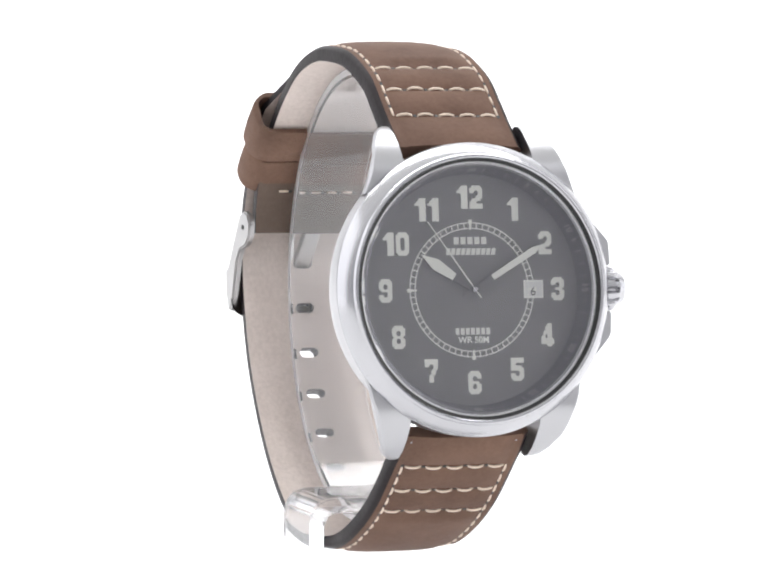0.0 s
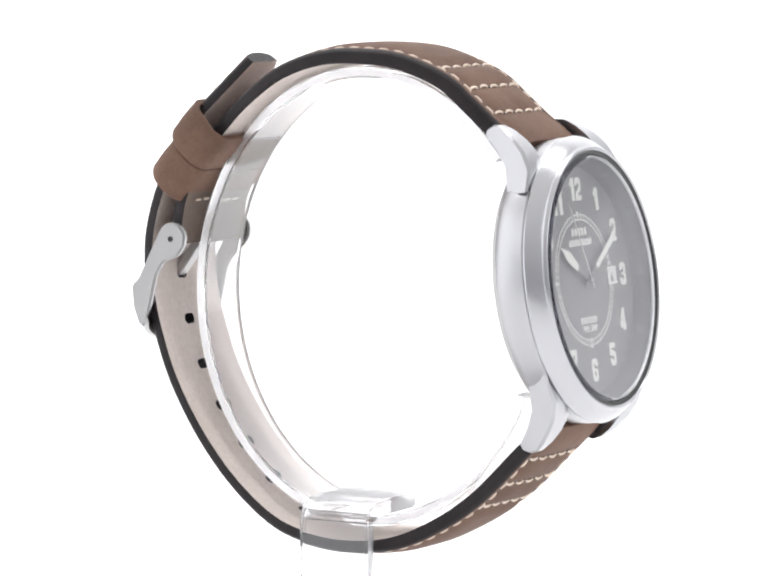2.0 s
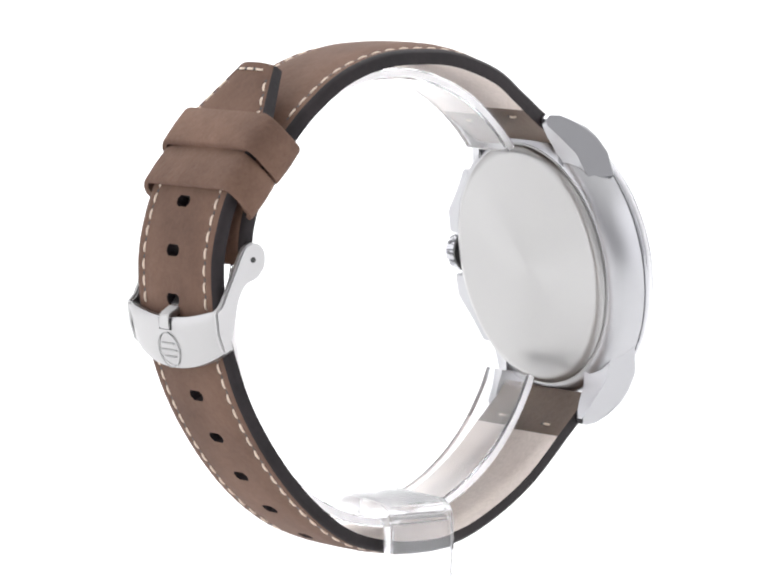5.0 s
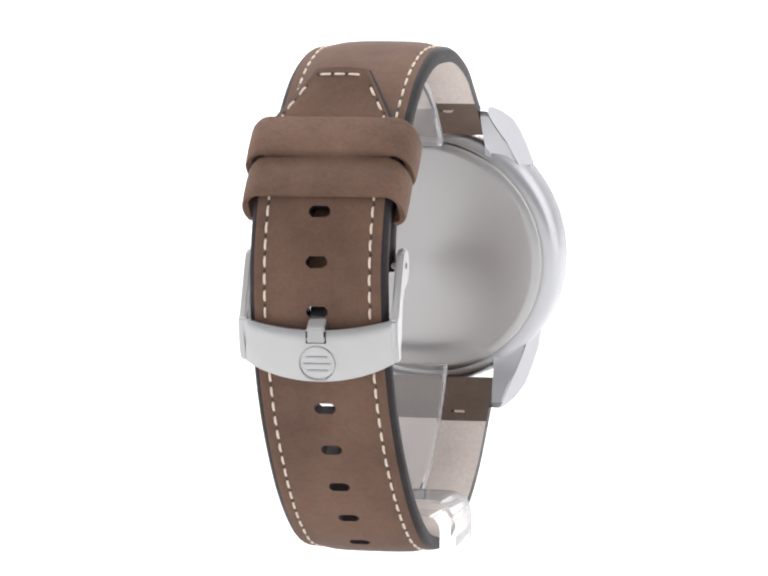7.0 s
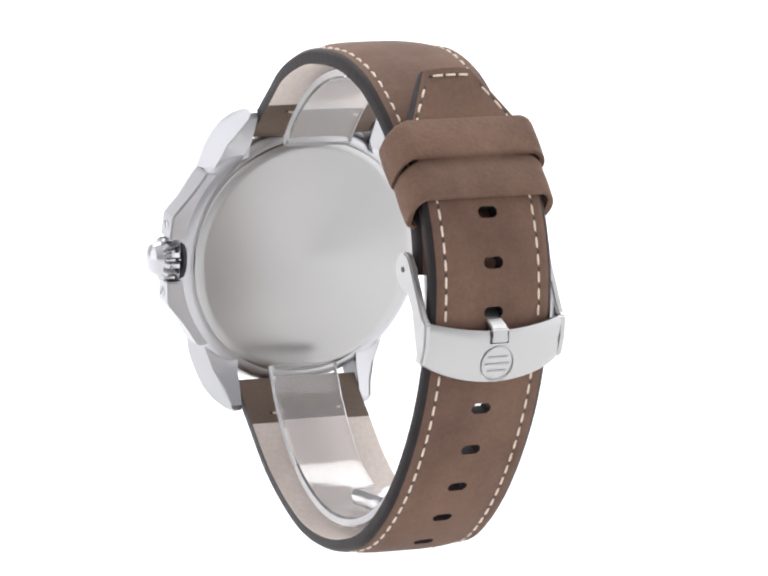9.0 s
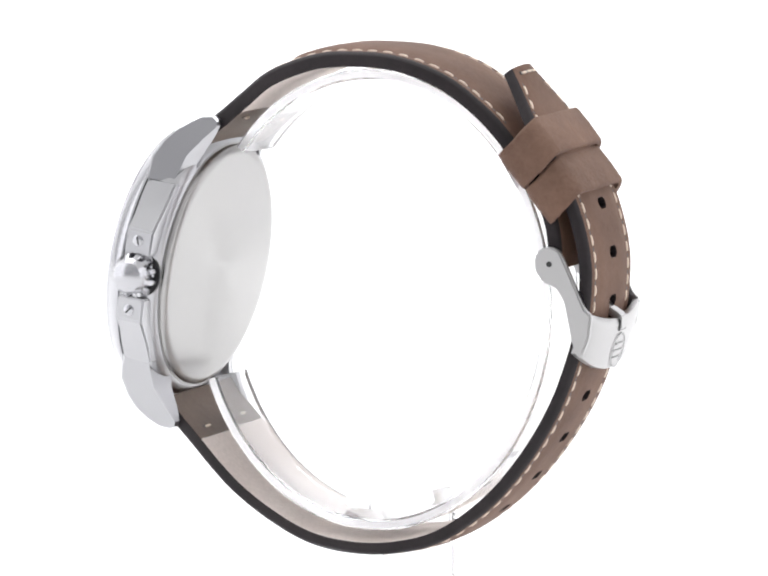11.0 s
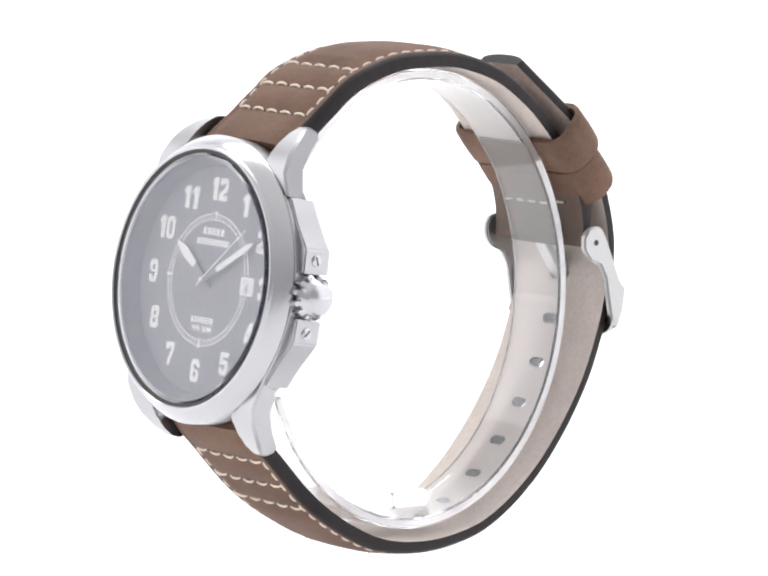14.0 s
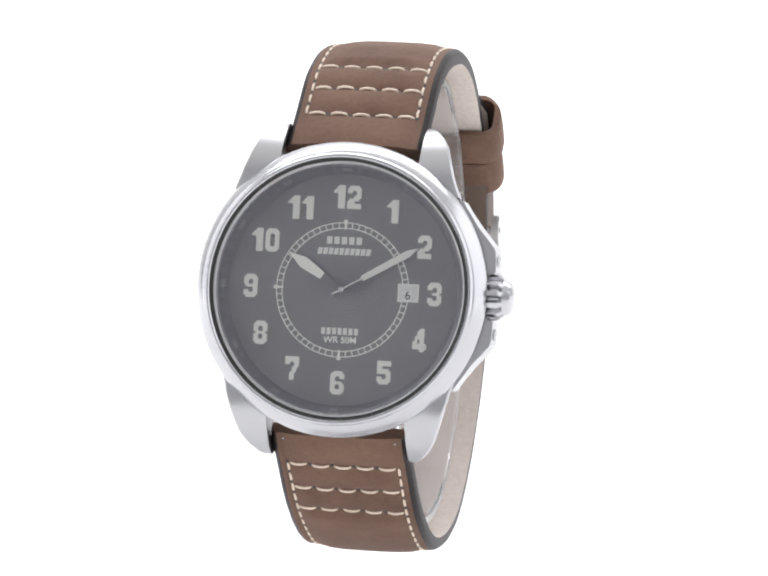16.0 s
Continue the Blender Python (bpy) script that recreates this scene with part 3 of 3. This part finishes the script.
def keeper(centre, along, half_t, half_l, half_x):
    """A leather loop round both layers of the strap."""
    d = np.array(along) / np.linalg.norm(along)
    n = np.array((-d[1], d[0]))
    if n[0] < 0:
        n = -n
    def ring(hx, ht, rad):
        pts = []
        rad = min(rad * 1.7, ht - 0.2)
        for sx, st, a0 in ((1, 1, 0), (-1, 1, 90), (-1, -1, 180), (1, -1, 270)):
            for k in range(7):
                a = radians(a0 + 15 * k)
                pts.append((sx * (hx - rad) + rad * math.cos(a), st * (ht - rad) + rad * math.sin(a)))
        return pts
    bm = bmesh.new()
    loops = []
    wall = 1.1
    for hx, ht, rad, l in ((half_x - 0.15, half_t - 0.15, 1.6, -half_l), (half_x, half_t, 1.7, -half_l + 0.3), (half_x + 0.05, half_t + 0.1, 1.7, 0), (half_x, half_t, 1.7, half_l - 0.3), (half_x - 0.15, half_t - 0.15, 1.6, half_l),
                           (half_x - wall + 0.1, half_t - wall + 0.1, 0.8, half_l), (half_x - wall, half_t - wall, 0.7, 0), (half_x - wall + 0.1, half_t - wall + 0.1, 0.8, -half_l)):
        loop = []
        for x, t in ring(hx, ht, rad):
            sag = 0.4 * (x / half_x) ** 2 + 0.8 * abs(x / half_x) ** 9 if t > 0 else 1.2
            dome = 0.8 * abs(x / half_x) ** 4 if t > 0 else 0.0
            q = np.array(centre) + d * (l + sag - 0.7) + n * (t - dome)
            loop.append(bm.verts.new(Vector((x, q[0] + twist(x, 30), q[1])) * MM))
        loops.append(loop)
    m = len(loops[0])
    for a, b in zip(loops, loops[1:] + loops[:1]):
        for k in range(m):
            bm.faces.new((a[k], a[(k + 1) % m], b[(k + 1) % m], b[k]))
    part("keeper_loop", bm, KEEPER, watch, "brown leather keeper loop", angle=60)


def build_buckle():
    arm = [(28.0, 4.7), (28.9, 6.0), (30.4, 6.35), (31.7, 5.8), (32.4, 4.6), (35.7, -2.5), (36.7, -3.3), (36.3, -6.6), (35.3, -9.2), (34.5, -9.4), (33.7, -7.0), (32.6, -1.6), (31.4, 0.4), (29.3, 1.2), (28.1, 2.8)]
    buckle = part("buckle", prism(arm, 10.35, 11.45, "yz", 0.25), BUCKLE, watch, "matt steel strap buckle", angle=35)
    part("side_arm", prism(arm, -11.45, -10.35, "yz", 0.25), BUCKLE, buckle, angle=35)
    # curved front plate
    bm = bmesh.new()
    cols = np.linspace(-11.4, 11.4, 25)
    rings = []
    for x in cols:
        u = (x / 11.4) ** 2
        top, low = -3.0 - 1.7 * (1 - u), -8.8 - 3.3 * (1 - u) ** 0.8
        bulge = 0.9 * (1 - u) - 0.5 * u ** 6
        loop = []
        for k in range(9):
            f = k / 8
            z = top + (low - top) * f
            y = 36.85 - 1.5 * f ** 1.3 + bulge
            if k in (0, 8):
                y -= 0.25
            loop.append(bm.verts.new(Vector((x, y, z)) * MM))
        for k in range(8, -1, -1):
            f = k / 8
            loop.append(bm.verts.new(Vector((x, 36.85 - 1.5 * f ** 1.3 + bulge - 1.15, top + (low - top) * f)) * MM))
        rings.append(loop)
    for a, b in zip(rings, rings[1:]):
        for k in range(len(a)):
            j = (k + 1) % len(a)
            bm.faces.new((a[k], a[j], b[j], b[k]))
    bm.faces.new(rings[0])
    bm.faces.new(rings[-1])
    part("front_plate", bm, BUCKLE, buckle, "curved steel buckle plate", angle=40)
    # round maker's emblem as plain shapes
    emblem = lathe([(2.65, 0.0), (2.65, 0.06), (2.47, 0.06), (2.47, 0.0)], 40, closed=True)
    to_plate = Matrix.Translation(Vector((0, 36.93, -9.5)) * MM) @ pose(0, 0, 0, -103, 0, 0)
    emblem.transform(to_plate)
    part("emblem_ring", emblem, ETCHED, buckle)
    for y, w in ((1.0, 3.0), (0.0, 3.8), (-1.0, 3.0)):
        bm = block(-w / 2, w / 2, y - 0.13, y + 0.13, 0.0, 0.06)
        bm.transform(to_plate)
        part("emblem_bar", bm, ETCHED, buckle, smooth=False)
    # tongue and pin
    tongue = [(30.6, 4.4), (33.6, 0.2), (35.6, -2.9), (37.4, -4.0), (37.9, -4.5), (37.85, -6.4), (37.2, -6.5), (37.1, -5.0), (35.2, -3.9), (33.0, -1.2), (30.0, 3.2)]
    part("tongue", prism(tongue, -1.3, 1.3, "yz", 0.15), BUCKLE, buckle, "short steel tongue through a strap hole", angle=35)
    # black block draws the shaded gap of the notch round the tongue
    notch = block(-1.45, 1.45, -0.85, 0.85, -0.5, 0.0)
    notch.transform(Matrix.Translation(Vector((0, 37.72, -5.7)) * MM) @ pose(0, 0, 0, -95, 0, 0))
    part("tongue_notch_shade", notch, BLACK, buckle)
    pin = lathe([(0, -11.35), (0.62, -11.35), (0.62, 11.35), (0, 11.35)], 16)
    pin.transform(Matrix.Translation(Vector((0, 30.3, 3.85)) * MM) @ pose(0, 0, 0, 0, 90, 0))
    part("spring_bar", pin, POLISHED, buckle)
    # black discs on the arms draw the shade in the pin holes
    for x in (-11.47, 11.47):
        dot = lathe([(0, -0.05), (0.42, -0.05), (0.42, 0.05), (0, 0.05)], 16)
        dot.transform(Matrix.Translation(Vector((x, 30.3, 3.85)) * MM) @ pose(0, 0, 0, 0, 90, 0))
        part("pin_hole_shade", dot, BLACK, buckle)
    pivot = Matrix.Translation((0, 33 * MM, 0))
    buckle.matrix_local = pivot @ pose(0, 0, 0, 0, 0, 2.6) @ pivot.inverted()


def build_spring_bars():
    for sy in (1, -1):
        bm = lathe([(0, -8.8), (0.6, -8.8), (0.6, 8.8), (0, 8.8)], 14)
        bm.transform(Matrix.Translation(Vector((0, sy * 20.9, -4.6)) * MM) @ pose(0, 0, 0, 0, 90, 0))
        case_part("spring_bar", bm, BRUSHED)


build_case()
for sx in (-1, 1):
    for sy in (-1, 1):
        build_lug(sx, sy)
build_guard()
build_crown()
build_dial()
second_hand = build_hands()
build_straps()
keeper((26.45, 19.5), (5.0, -5.9), 4.15, 3.05, 12.1)
keeper((30.2, 14.3), (3.8, -4.6), 3.7, 3.05, 11.7)
build_buckle()
build_spring_bars()

# ---- the clear stand ----
stand = tagged(new("display_stand"), "clear acrylic watch stand with a C-shaped cuff", "stand")


def build_stand():
    # the cuff inside the strap, open where the case sits
    mid, ry, rz = np.array((1.0, -3.6)), 27.6, 33.0
    bm = bmesh.new()
    rings = []
    for k in range(91):
        a = radians(140 - k * (140 + 157) / 90)
        d = np.array((math.cos(a), math.sin(a)))
        p = mid + d * (ry, rz)
        n = np.array((d[0] / ry, d[1] / rz))
        n /= np.linalg.norm(n)
        loop = []
        for x, t in ((-3.8, -0.8), (-4.1, -0.5), (-4.1, 0.5), (-3.8, 0.8), (6.5, 0.8), (6.8, 0.5), (6.8, -0.5), (6.5, -0.8)):
            q = p + n * t
            loop.append(bm.verts.new(Vector((x, q[0], q[1])) * MM))
        rings.append(loop)
    for a, b in zip(rings, rings[1:]):
        for k in range(8):
            bm.faces.new((a[k], a[(k + 1) % 8], b[(k + 1) % 8], b[k])).material_index = 1 if k in (1, 5) else 0
    for end in (rings[0], rings[-1]):
        bm.faces.new(end).material_index = 1
    part("cuff", bm, [ACRYLIC, FROSTED], stand, "bent clear acrylic band", angle=30)
    # shelf that holds the cuff, bent down into the stem
    prof = [(2.5, -32.6), (-10.2, -32.6), (-12.0, -33.2), (-12.9, -34.6), (-13.2, -36.5), (-13.2, -93.0), (-10.9, -93.0), (-10.9, -37.0), (-10.6, -35.8), (-9.6, -35.0), (2.5, -35.0)]
    part("stem", prism(prof, -4.4, 6.8, "xz", 0.3), ACRYLIC, stand, "clear acrylic stem bent into a shelf", angle=30)
    part("base", block(-30, 30, -28, 30, -95, -91, 0.6), ACRYLIC, stand, "square clear acrylic foot")


build_stand()


# ---- what moves ----
def motions():
    # the turntable runs almost evenly
    turn = [(0.5 * k, -159.75 + 10.21 * k) for k in range(7)]
    turn += [(5.5, -47.5), (6.0, -37.1), (6.5, -26.75), (7.0, -16.4), (7.5, -6.05), (8.0, 4.0), (8.5, 13.9), (9.0, 23.9), (9.5, 34.1), (10.0, 44.2)]
    turn += [(0.5 * k, -159.75 + 10.21 * k) for k in range(25, 33)]
    out = Matrix.Translation((0.0003, 0, 0))
    walk(watch, [(t, pose(0, 0, H, 0, 1.0, a + 181.97) @ out) for t, a in turn])
    walk(stand, [(t, pose(0, 0, H, 0, 0, a + 181.97) @ out) for t, a in turn])
    # the second hand jumps once a second
    rows, angle = [(0.0, 324)], 324
    for k in range(16):
        rows += [(k + 0.63, angle), (k + 0.7, angle + 6)]
        angle += 6
    rows.append((16.0, angle))
    walk(second_hand, [(t, CASE @ Matrix.Translation((0, 0, 0.85 * MM)) @ pose(0, 0, 0, 0, 0, -a)) for t, a in rows])


motions()
